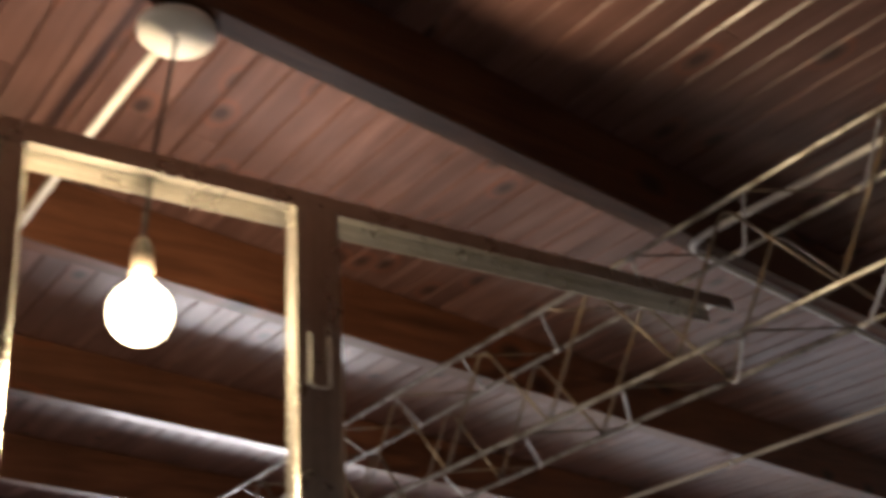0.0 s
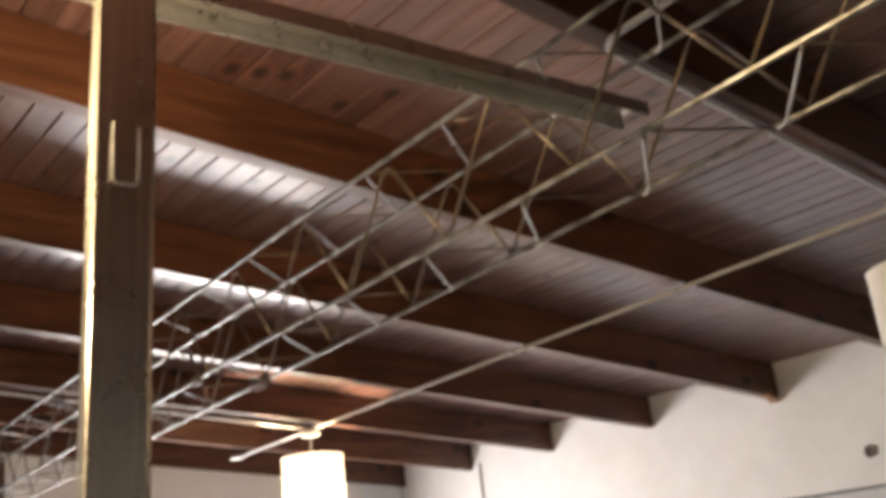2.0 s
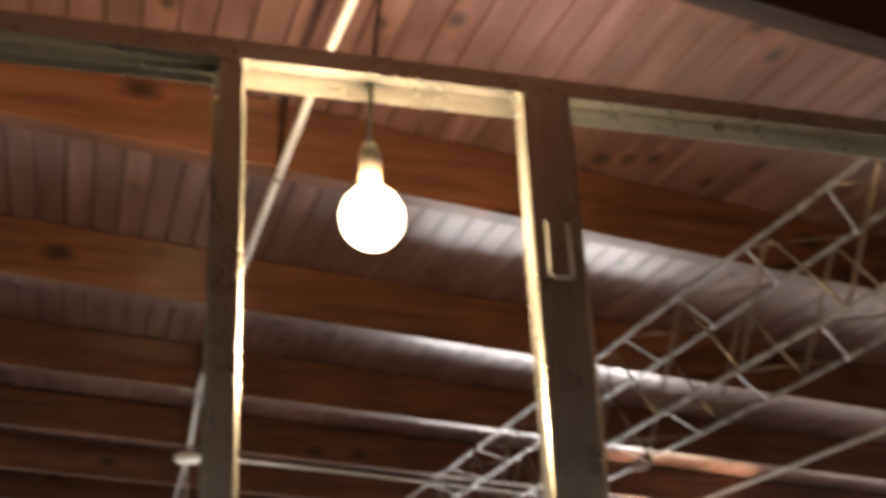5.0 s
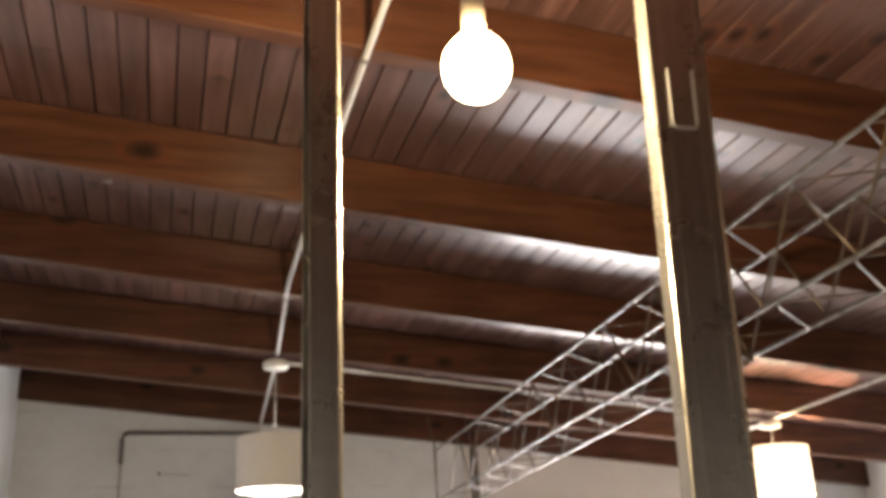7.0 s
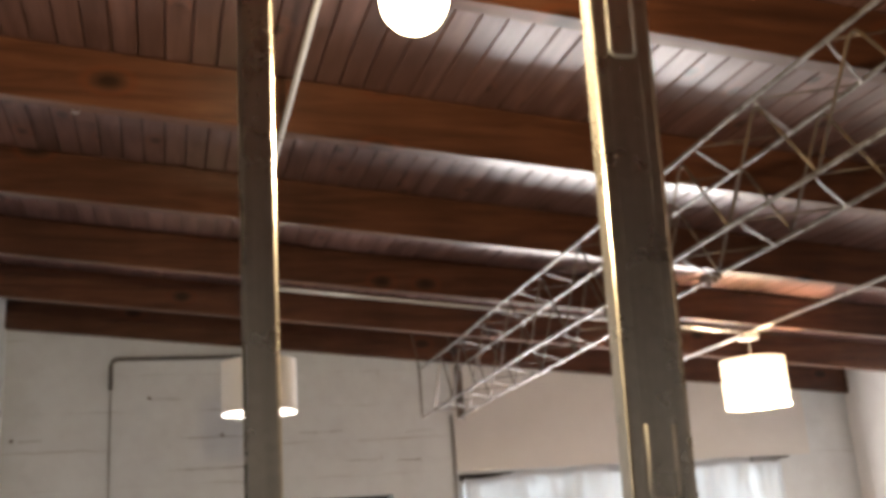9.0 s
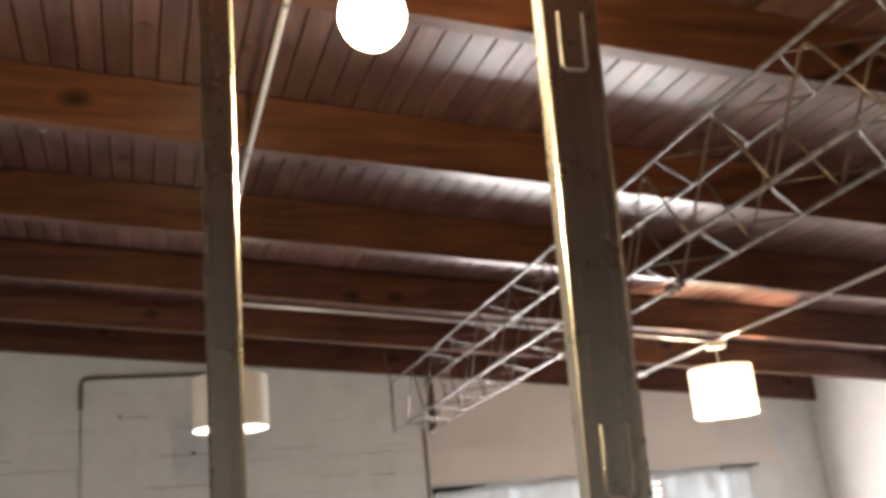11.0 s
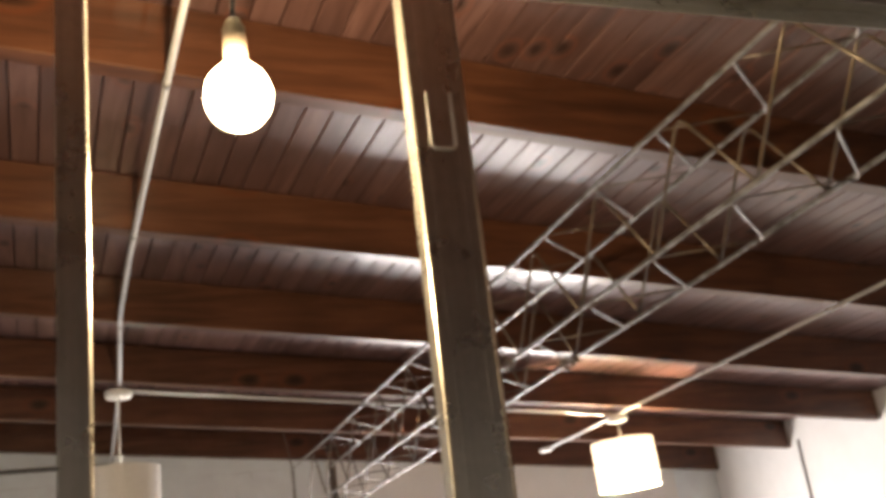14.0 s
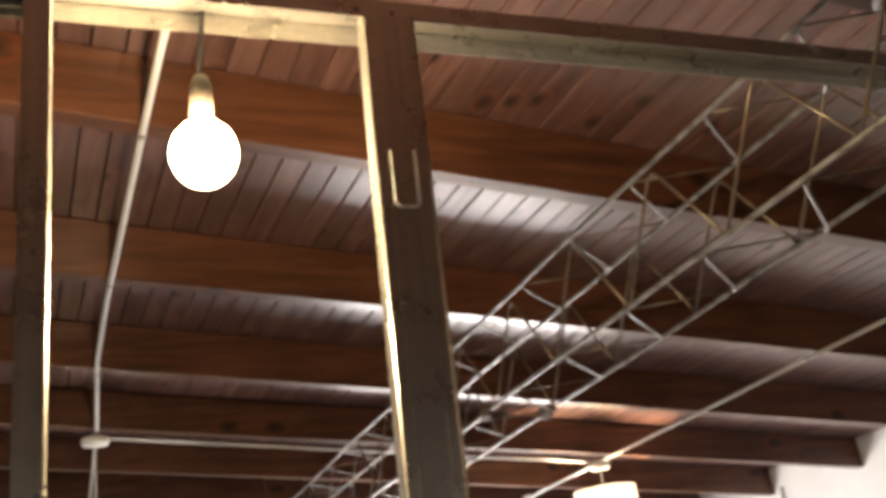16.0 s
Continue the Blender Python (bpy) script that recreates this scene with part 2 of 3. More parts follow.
def fabric(name, through_light=0.6):
    mat = bpy.data.materials.new(name)
    mat.use_nodes = True
    tree = mat.node_tree
    bsdf = tree.nodes["Principled BSDF"]
    v = coords(tree, (1, 1, 1))
    weave = node(tree, "ShaderNodeTexNoise", Scale=120.0, Detail=2.0)
    tree.links.new(v, weave.inputs["Vector"])
    c = ramp(tree, weave.outputs[0], [(0.3, (0.74, 0.71, 0.67)), (0.7, (0.84, 0.82, 0.79))])
    tree.links.new(c, bsdf.inputs["Base Color"])
    bsdf.inputs["Roughness"].default_value = 0.9
    trans = tree.nodes.new("ShaderNodeBsdfTranslucent")
    tree.links.new(c, trans.inputs[0])
    both = tree.nodes.new("ShaderNodeMixShader")
    both.inputs[0].default_value = through_light
    tree.links.new(bsdf.outputs[0], both.inputs[1])
    tree.links.new(trans.outputs[0], both.inputs[2])
    tree.links.new(both.outputs[0], tree.nodes["Material Output"].inputs[0])
    return mat


SHADE = fabric("cream_fabric_shade")
LINED = fabric("lined_fabric_shade", 0.04)
BULB_GLOW = glow("lit_bulb", (1.0, 0.80, 0.50), 12.0)
LAMP_GLOW = glow("lit_lamp_bulb", (1.0, 0.93, 0.80), 30.0)
SKY_GLOW = glow("bright_daylight", (0.92, 0.96, 1.0), 0.85)
HAZE_GLOW = glow("hazy_daylight", (0.86, 0.90, 1.0), 0.4)


def sheet_plastic(name):
    mat = bpy.data.materials.new(name)
    mat.use_nodes = True
    tree = mat.node_tree
    bsdf = tree.nodes["Principled BSDF"]
    v = coords(tree, (1, 1, 0.35))
    fold = node(tree, "ShaderNodeTexNoise", Scale=7.0, Detail=6.0, Roughness=0.6, Distortion=1.2)
    tree.links.new(v, fold.inputs["Vector"])
    bsdf.inputs["Base Color"].default_value = (0.82, 0.83, 0.83, 1)
    bsdf.inputs["Roughness"].default_value = 0.22
    bump(tree, bsdf, fold.outputs[0], 0.9, 0.03)
    trans = tree.nodes.new("ShaderNodeBsdfTranslucent")
    trans.inputs[0].default_value = (0.85, 0.87, 0.88, 1)
    both = tree.nodes.new("ShaderNodeMixShader")
    tree.links.new(ramp(tree, fold.outputs[0], [(0.3, (0.25,) * 3), (0.7, (0.75,) * 3)]), both.inputs[0])
    tree.links.new(bsdf.outputs[0], both.inputs[1])
    tree.links.new(trans.outputs[0], both.inputs[2])
    tree.links.new(both.outputs[0], tree.nodes["Material Output"].inputs[0])
    return mat


SHEET = sheet_plastic("clear_plastic_sheet")


# ---- mesh helpers ----
def finish(bm, name, mat, smooth=False):
    bmesh.ops.recalc_face_normals(bm, faces=bm.faces)
    me = bpy.data.meshes.new(name)
    bm.to_mesh(me)
    bm.free()
    me.materials.append(mat)
    for p in me.polygons:
        p.use_smooth = smooth
    return me


def part(name, bm, mat, parent=None, label="", smooth=False):
    ob = new(name, finish(bm, name, mat, smooth))
    ob.parent = parent
    if label:
        ob["label"] = label
    return ob


def again(ob, m, parent):
    """Another object on the same mesh, as a part of parent."""
    o = new(ob.name.split(".")[0], ob.data)
    o.parent, o.matrix_basis = parent, m
    return o


def empty(name, at=(0, 0, 0)):
    ob = new(name)
    ob.location, ob.empty_display_size = at, 0.1
    return ob


def box(bm, lo, hi, bevel=0.0, slope=0.0):
    """A box; slope shears its height along x."""
    made = bmesh.ops.create_cube(bm, size=1.0)["verts"]
    for v in made:
        v.co = Vector([l + (c + 0.5) * (h - l) for l, h, c in zip(lo, hi, v.co)])
        v.co.z += slope * v.co.x
    if bevel:
        edges = list({e for v in made for e in v.link_edges})
        bmesh.ops.bevel(bm, geom=edges, offset=bevel, segments=1, affect="EDGES")
    return bm


def tube(bm, points, r, sides=8, caps=True):
    """A round rod along a line of points."""
    pts = [Vector(p) for p in points]
    rings = []
    for i, p in enumerate(pts):
        a = pts[max(i - 1, 0)]
        b = pts[min(i + 1, len(pts) - 1)]
        d = (b - a).normalized()
        ref = Vector((0, 0, 1)) if abs(d.z) < 0.9 else Vector((1, 0, 0))
        u = d.cross(ref).normalized()
        w = d.cross(u)
        rings.append([bm.verts.new(p + r * (math.cos(k * math.tau / sides) * u + math.sin(k * math.tau / sides) * w)) for k in range(sides)])
    for a, b in zip(rings, rings[1:]):
        for k in range(sides):
            bm.faces.new((a[k], a[(k + 1) % sides], b[(k + 1) % sides], b[k]))
    if caps:
        bm.faces.new(rings[0])
        bm.faces.new(rings[-1][::-1])
    return bm


def rounded(points, r, steps=4):
    """The same line with its corners rounded."""
    pts = [Vector(p) for p in points]
    out = [pts[0]]
    for a, b, c in zip(pts, pts[1:], pts[2:]):
        u, w = (a - b).normalized(), (c - b).normalized()
        p0, p2 = b + u * min(r, (a - b).length * 0.45), b + w * min(r, (c - b).length * 0.45)
        for k in range(steps + 1):
            t = k / steps
            out.append(p0 * (1 - t) ** 2 + b * 2 * t * (1 - t) + p2 * t * t)
    out.append(pts[-1])
    return out


def turned(bm, profile, sides=32, at=(0, 0, 0)):
    """A shape turned round the upright axis from (radius, height) pairs."""
    rings = [[bm.verts.new((at[0] + r * math.cos(k * math.tau / sides), at[1] + r * math.sin(k * math.tau / sides), at[2] + z)) for k in range(sides)] for r, z in profile]
    for a, b in zip(rings, rings[1:]):
        for k in range(sides):
            bm.faces.new((a[k], a[(k + 1) % sides], b[(k + 1) % sides], b[k]))
    return bm


def swept(bm, outline, z0, z1):
    """A thin folded-sheet section (closed outline in x, y) drawn upright from z0 to z1."""
    low = [bm.verts.new((x, y, z0)) for x, y in outline]
    top = [bm.verts.new((x, y, z1)) for x, y in outline]
    n = len(outline)
    for k in range(n):
        bm.faces.new((low[k], low[(k + 1) % n], top[(k + 1) % n], top[k]))
    bm.faces.new(low)
    bm.faces.new(top[::-1])
    return bm


# ---- the shell ----
floor = tagged(part("floor", box(bmesh.new(), (X_LEFT - 0.2, Y_BACK - 0.2, -0.2), (X_RIGHT + 0.2, Y_FAR + 0.2, 0)), FLOOR), "grey screed workshop floor with stains", "floor", kind="structure")


def wall_with_holes(name, lo, hi, thick, axis, at, holes, mat, top):
    """A wall along x (axis 0) or y (axis 1), with rectangular openings (from, to, sill, head); top gives its height along it."""
    bm = bmesh.new()
    cuts = sorted({lo, hi, *[h[0] for h in holes], *[h[1] for h in holes]})
    for a, b in zip(cuts, cuts[1:]):
        spans = [(0.0, None)]
        for h in holes:
            if h[0] <= a and b <= h[1]:
                spans = ([(0.0, h[2])] if h[2] > 0 else []) + [(h[3], None)]
        for z0, z1 in spans:
            made = bmesh.ops.create_cube(bm, size=1.0)["verts"]
            for v in made:
                s = a if v.co.x < 0 else b
                d = at if v.co.y < 0 else at + thick
                z = z0 if v.co.z < 0 else (z1 if z1 is not None else top(s, d))
                v.co = (s, d, z) if axis == 0 else (d, s, z)
    return part(name, bm, mat)


def roof(x):
    return under(x) + BOARD_UP + 0.01


FAR_WIN, DOORWAY, RIGHT_WIN = (0.69, 3.95, 0.15, 2.03), (-0.85, 0.075, 0.0, 1.905), (1.9, 5.2, 1.1, 1.875)
wall_far = tagged(laid(wall_with_holes("wall_far", X_LEFT - 0.2, 5.2, 0.2, 0, Y_FAR, [DOORWAY, FAR_WIN], WALL_X, lambda s, d: roof(s) + RISE * d), SKEW), "white-painted blockwork end wall with cracked joints", "wall", kind="structure")
tagged(laid(wall_with_holes("wall_right", Y_BACK, Y_FAR + 0.12, 0.2, 1, X_RIGHT, [RIGHT_WIN], WALL_Y, lambda s, d: roof(right_x(s)) + RISE * s), 0.0, SPLAY), "white-painted side wall with a wide high window", "wall", kind="structure")
tagged(wall_with_holes("wall_left", Y_BACK, Y_FAR - 0.085, -0.2, 1, X_LEFT, [], COOL, lambda s, d: roof(d) + RISE * s), "plain white-painted side wall", "wall", kind="structure")
tagged(wall_with_holes("wall_back", X_LEFT, X_RIGHT, -0.2, 0, Y_BACK, [], REAR, lambda s, d: roof(s) + RISE * d), "plain dull white rear wall", "wall", kind="structure")

# boards of the ceiling, laid across the beams
bm = bmesh.new()
BOARD = 0.0985
X_END, Y_END = 5.0, Y_FAR + 0.14
n_boards = int((X_END - X_LEFT) / BOARD) + 1
for i in range(n_boards):
    x0 = X_LEFT - 0.0525 + i * BOARD
    x1 = x0 + BOARD
    jit = random.uniform(-0.0015, 0.0015)
    y, ends = Y_BACK, []
    while y < Y_END:
        y1 = min(y + random.choice((2.41, 3.615, 4.82)), Y_END)
        lo, g, c = BEAM_Z + BOARD_UP + jit, 0.0023, 0.0042
        # chamfered underside makes the joints between boards
        prof = [(x0 + g, lo + 0.018), (x0 + g, lo + c), (x0 + g + c * 0.8, lo), (x1 - g - c * 0.8, lo), (x1 - g, lo + c), (x1 - g, lo + 0.018)]
        a = [bm.verts.new((px_, y + 0.001, pz + SLOPE * px_ + RISE * y)) for px_, pz in prof]
        b = [bm.verts.new((px_, y1 - 0.001, pz + SLOPE * px_ + RISE * y1)) for px_, pz in prof]
        for k in range(6):
            bm.faces.new((a[k], a[(k + 1) % 6], b[(k + 1) % 6], b[k]))
        bm.faces.new(a)
        bm.faces.new(b[::-1])
        y = y1
tagged(part("ceiling", bm, BOARDS), "reddish stained pine boards laid over beams", "ceiling", kind="structure")
tagged(laid(part("roof_deck", box(bmesh.new(), (X_LEFT - 0.3, Y_BACK - 0.3, BEAM_Z + BOARD_UP + 0.022), (5.3, Y_FAR + 0.4, BEAM_Z + BOARD_UP + 0.08)), DARK), slope=SLOPE, rise=RISE), "dark roof deck above the boards", "roof", kind="structure")

# beams
for k in range(-6, 6):
    y0 = BEAM_Y + k * BEAM_STEP
    ob = part("ceiling_beam", box(bmesh.new(), (X_LEFT, 0, BEAM_Z), (right_x(y0), BEAM_THICK, BEAM_Z + BOARD_UP - 0.003), 0.004), BEAMS)
    laid(ob, SKEW, 0, RISE, SLOPE)
    ob.location = (0, y0, RISE * y0)
    tagged(ob, "dark reddish-brown stained timber ceiling beam with knots", "beam", "ceiling beams")
    if k == 1:
        # splintered corner with bare wood beside the wall
        xe, bm = right_x(y0), bmesh.new()
        for i in range(4):
            x0 = xe - 0.15 + 0.036 * i
            box(bm, (x0, -0.003, BEAM_Z - (0.010, 0.020, 0.014, 0.032)[i]), (x0 + 0.034, BEAM_THICK * (0.9, 0.7, 0.8, 0.95)[i], BEAM_Z + (0.016, 0.010, 0.008, 0.003)[i]), 0.004)
        laid(part("splintered_corner", bm, BARE, ob, "pale bare wood where the corner has split"), SKEW, 0, RISE, SLOPE)

# ---- windows ----
def window(name, axis, at, hole, label, t, mat, mullions, gap):
    """A framed window set back in a wall's opening; gap draws the dark joint round it."""
    a, b, z0, z1 = hole
    thing = empty(name)

    def bar(nm, s0, s1, q0, q1, d0=0.05, d1=0.09, m=mat):
        lo, hi = ((s0, at + d0, q0), (s1, at + d1, q1)) if axis == 0 else ((at + d0, s0, q0), (at + d1, s1, q1))
        return part(nm, box(bmesh.new(), lo, hi, 0.002), m, thing)
    for nm, *q in (("frame_rail", a, b, z0, z0 + t), ("frame_rail", a, b, z1 - t, z1), ("frame_stile", a, a + t, z0 + t, z1 - t), ("frame_stile", b - t, b, z0 + t, z1 - t)):
        bar(nm, *q)
    for s in mullions:
        bar("mullion", s - 0.025, s + 0.025, z0 + t, z1 - t)
        bar("mullion_seal", s + 0.025, s + 0.037, z0 + t, z1 - t, 0.045, 0.09, DARK)
    if gap:
        bar("head_joint", a, b, z1, z1 + 0.014, -0.003, 0.02, DARK)
        bar("side_joint", b, b + 0.014, z0, z1 + 0.014, -0.003, 0.02, DARK)
    for o in thing.children:
        laid(o, SKEW if axis == 0 else 0, SPLAY if axis == 1 else 0)
    return tagged(thing, label, "window", kind="structure")


window("window_1", 0, Y_FAR, FAR_WIN, "wide metal window behind clear plastic sheeting", 0.045, ALU, (1.78, 2.86), False)
window("window_2", 1, X_RIGHT, RIGHT_WIN, "wide grey-framed window with a dark joint round it", 0.085, FRAME, (3.06, 4.15), True)
bd = bmesh.new()
box(bd, (FAR_WIN[0] - 0.1, Y_FAR + 0.6, 0.2), (FAR_WIN[1] + 0.6, Y_FAR + 0.62, 2.6))
tagged(part("backdrop_far", bd, SKY_GLOW), "bright hazy daylight outside the window", "daylight", kind="structure")
bd = bmesh.new()
box(bd, (X_RIGHT + 0.6, RIGHT_WIN[0] - 0.6, 0.2), (X_RIGHT + 0.62, RIGHT_WIN[1] + 0.6, 2.8))
tagged(part("backdrop_right", bd, HAZE_GLOW), "bright hazy daylight outside the window", "daylight", kind="structure")
# black sheet put in for the unlit depth beyond the doorway
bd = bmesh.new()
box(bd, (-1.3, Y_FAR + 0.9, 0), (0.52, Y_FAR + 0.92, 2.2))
tagged(part("backdrop_doorway", bd, DARK), "black sheet standing in for the unlit space behind the doorway", "dark room", kind="structure")

# plasterboard over the far window
bm = box(bmesh.new(), (0.66, Y_FAR - 0.022, 2.06), (4.3, Y_FAR - 0.002, 3.10), 0.003)
for v in bm.verts:
    if v.co.z > 2.9:
        v.co.z += SLOPE * v.co.x
tagged(laid(part("wall_panel", bm, PANEL), SKEW), "smooth white plasterboard panel above the window", "panel", kind="structure")

# tapered dark strips drawn in for the shaded gap along the sheet's top
for x0, x1, z in ((0.67, 1.30, 2.035), (3.60, 4.05, 2.05)):
    gap = bmesh.new()
    a = [gap.verts.new(p) for p in ((x0, Y_FAR - 0.030, z - 0.055), (x1, Y_FAR - 0.030, z - 0.012), (x1, Y_FAR - 0.030, z), (x0, Y_FAR - 0.030, z))]
    b = [gap.verts.new((v.co.x, v.co.y + 0.006, v.co.z)) for v in a]
    gap.faces.new(a)
    gap.faces.new(b[::-1])
    for k in range(4):
        gap.faces.new((a[k], a[(k + 1) % 4], b[(k + 1) % 4], b[k]))
    tagged(laid(part("tape_strip", gap, DARK), SKEW), "dark strip standing in for the shaded gap above the plastic sheet", "tape")

# perforated white vent panel behind the sheet's edge
vent = empty("vent_panel")
for i in range(10):
    x = 2.42 + 0.055 * i
    laid(part("upright", box(bmesh.new(), (x - 0.012, Y_FAR - 0.078, 1.60), (x + 0.012, Y_FAR - 0.070, 1.97)), PANEL, vent), SKEW)
for j in range(7):
    z = 1.605 + 0.06 * j
    laid(part("crossbar", box(bmesh.new(), (2.42, Y_FAR - 0.070, z - 0.012), (2.915, Y_FAR - 0.064, z + 0.012)), PANEL, vent), SKEW)
# self-glowing sheet added in place of daylight through the perforations
laid(part("lit_backing", box(bmesh.new(), (2.42, Y_FAR - 0.062, 1.60), (2.915, Y_FAR - 0.060, 1.97)), SKY_GLOW, vent), SKEW)
tagged(vent, "white perforated vent panel lit from behind", "vent")

# plastic sheet hung in folds over the far window
bm = bmesh.new()
NX, NZ = 90, 14
rows = []
for j in range(NZ + 1):
    rows.append([])
    for i in range(NX + 1):
        x = 0.71 + 3.2 * i / NX
        sag = 0.05 * max(0.0, 1 - i / 26) + 0.012 * math.sin(i * 0.31)
        z = 2.045 - sag - (1.1 - sag) * j / NZ
        y = Y_FAR - 0.028 - 0.013 * (1 + math.sin(i * 0.9 + 0.7 * math.sin(j * 0.6))) - 0.008 * noise.noise((x * 6, z * 3, 1.0))
        rows[-1].append(bm.verts.new((x, y, z)))
for a, b in zip(rows, rows[1:]):
    for i in range(NX):
        bm.faces.new((a[i], a[i + 1], b[i + 1], b[i]))
sheet = laid(part("plastic_sheet", bm, SHEET, smooth=True), SKEW)
solid = sheet.modifiers.new("thickness", "SOLIDIFY")
solid.thickness = 0.001
tagged(sheet, "crumpled translucent plastic sheet taped over the window", "plastic sheet")


# ---- lattice truss ----
TX, TZ, TW, TH = 0.0, 2.50, 0.287, 0.348
T0, T1 = -3.2, 6.36
truss = empty("lattice_truss", (0, 0, TZ))
truss.rotation_euler = (math.atan(-0.02), 0, 0)
tagged(truss, "welded box truss of weathered round steel rods", "truss")
CHORD_R, WEB_R = 0.008, 0.0052


def bar_part(name, pts, r, parent, mat=ROD, sides=8):
    return part(name, tube(bmesh.new(), pts, r, sides), mat, parent, smooth=True)


for cx, cz in ((TX, 0), (TX + TW, 0), (TX, TH), (TX + TW, TH)):
    n = 24
    pts = [(cx + 0.003 * math.sin(i * 1.7 + cz * 9), T0 + (T1 - T0) * i / n, cz + 0.003 * math.sin(i * 1.1 + cx * 11)) for i in range(n + 1)]
    bar_part("chord", pts, CHORD_R, truss)
# side webs: one bent rod from lower node over the upper node to the next lower node
P = 0.503
for side, shift, apex in ((TX + 0.012, 0.004, 0.245), (TX + TW - 0.012, 0.035, 0.235)):
    vee = rounded([(0, 0, 0.004), (0, apex, TH - 0.004), (0, P, 0.004)], 0.05, 5)
    first = None
    for k in range(-6, 12):
        m = Matrix.Translation((side, k * P + shift, 0))
        if first is None:
            first = bar_part("web_rod", vee, WEB_R, truss, WEB)
            first.matrix_basis = m
        else:
            again(first, m, truss)


def lacing(name, tie, y0, pitch, out, z, sag):
    """A light rod zigzagging across one face: a hooked leg over, then a straight tie back."""
    leg = rounded([(0, 0, 0), (0.012, 0.016, -sag), (TW - 0.025, out - 0.045, -sag), (TW, out - 0.012, -sag * 0.6), (TW + 0.004, out, 0)], 0.03)
    a = bar_part(name, leg, 0.0045, truss, LACE)
    b = bar_part(tie, [(TW, 0, -0.003), (0, pitch - out, -0.003)], 0.0034, truss, WEB)
    for k in range(-8, 14):
        for src, yy in ((a, y0 + k * pitch), (b, y0 + k * pitch + out)):
            m = Matrix.Translation((TX, yy, z))
            if k == -8:
                src.matrix_basis = m
            else:
                again(src, m, truss)


lacing("bottom_lacing", "bottom_tie", 0.28, 0.41, 0.265, 0.0, 0.014)
lacing("top_lacing", "top_tie", 0.165, 0.393, 0.25, TH, 0.010)
# bolted joint in the lower chords
for sx, big in ((TX, 0.7), (TX + TW - 0.02, 1.0)):
    plate = box(bmesh.new(), (sx - 0.024 * big, 2.60 - 0.05 * big, -0.020 * big), (sx + 0.024 * big, 2.60 + 0.05 * big, 0.012), 0.006)
    for dy in (-0.025, 0.025):
        turned(plate, [(0.001, -0.034 * big), (0.011, -0.034 * big), (0.011, -0.018 * big), (0.001, -0.018 * big)], 6, (sx, 2.60 + dy * big, 0))
    part("coupling", plate, DARK_STEEL, truss, "dark bolted steel coupling")
part("end_bar", tube(bmesh.new(), [(TX, T1, -0.01), (TX, T1, TH + 0.02)], 0.009), ROD, truss, smooth=True)
part("end_plate", box(bmesh.new(), (TX + TW - 0.02, T1 - 0.03, -0.02), (TX + TW + 0.03, T1 + 0.02, TH + 0.03), 0.003), DARK_STEEL, truss)
for sx in (TX, TX + TW):
    part("hanger", tube(bmesh.new(), [(sx, T1 - 0.01, TH), (sx, T1 + 0.19, TH + 0.34)], 0.006), DARK_STEEL, truss, smooth=True)


# ---- steel stud framing ----
TRACK_Y, TRACK_Z, TRACK_W, TRACK_D = 0.50, 2.688, 0.092, 0.042
header = empty("header_track", (0, TRACK_Y, TRACK_Z))
header.rotation_euler = (0, -math.atan(0.026), 0)
xs = (X_LEFT, 0.325)
part("near_flange", box(bmesh.new(), (xs[0], 0, 0), (xs[1], 0.0014, TRACK_D)), TRACK, header)
part("far_flange", box(bmesh.new(), (xs[0], TRACK_W - 0.0014, 0), (xs[1], TRACK_W, TRACK_D)), TRACK, header)
part("web", box(bmesh.new(), (xs[0], 0.0014, TRACK_D - 0.0014), (xs[1], TRACK_W - 0.0014, TRACK_D)), TRACK, header)
part("stiffening_rib", tube(bmesh.new(), [(xs[0], TRACK_W - 0.002, 0.022), (xs[1], TRACK_W - 0.002, 0.022)], 0.0018, 6), TRACK, header)
for x in (-1.694, -1.15, -1.08, -2.3):
    bm = turned(bmesh.new(), [(0.0045, 0.0), (0.004, 0.002), (0.001, 0.0025)], 10)
    bm.transform(Matrix.Rotation(radians(90), 4, "X"))
    s = part("screw", bm, DARK_STEEL, header, smooth=True)
    s.location = (x, -0.0002, 0.014)
tagged(header, "galvanised steel header track hung below the ceiling", "steel track")


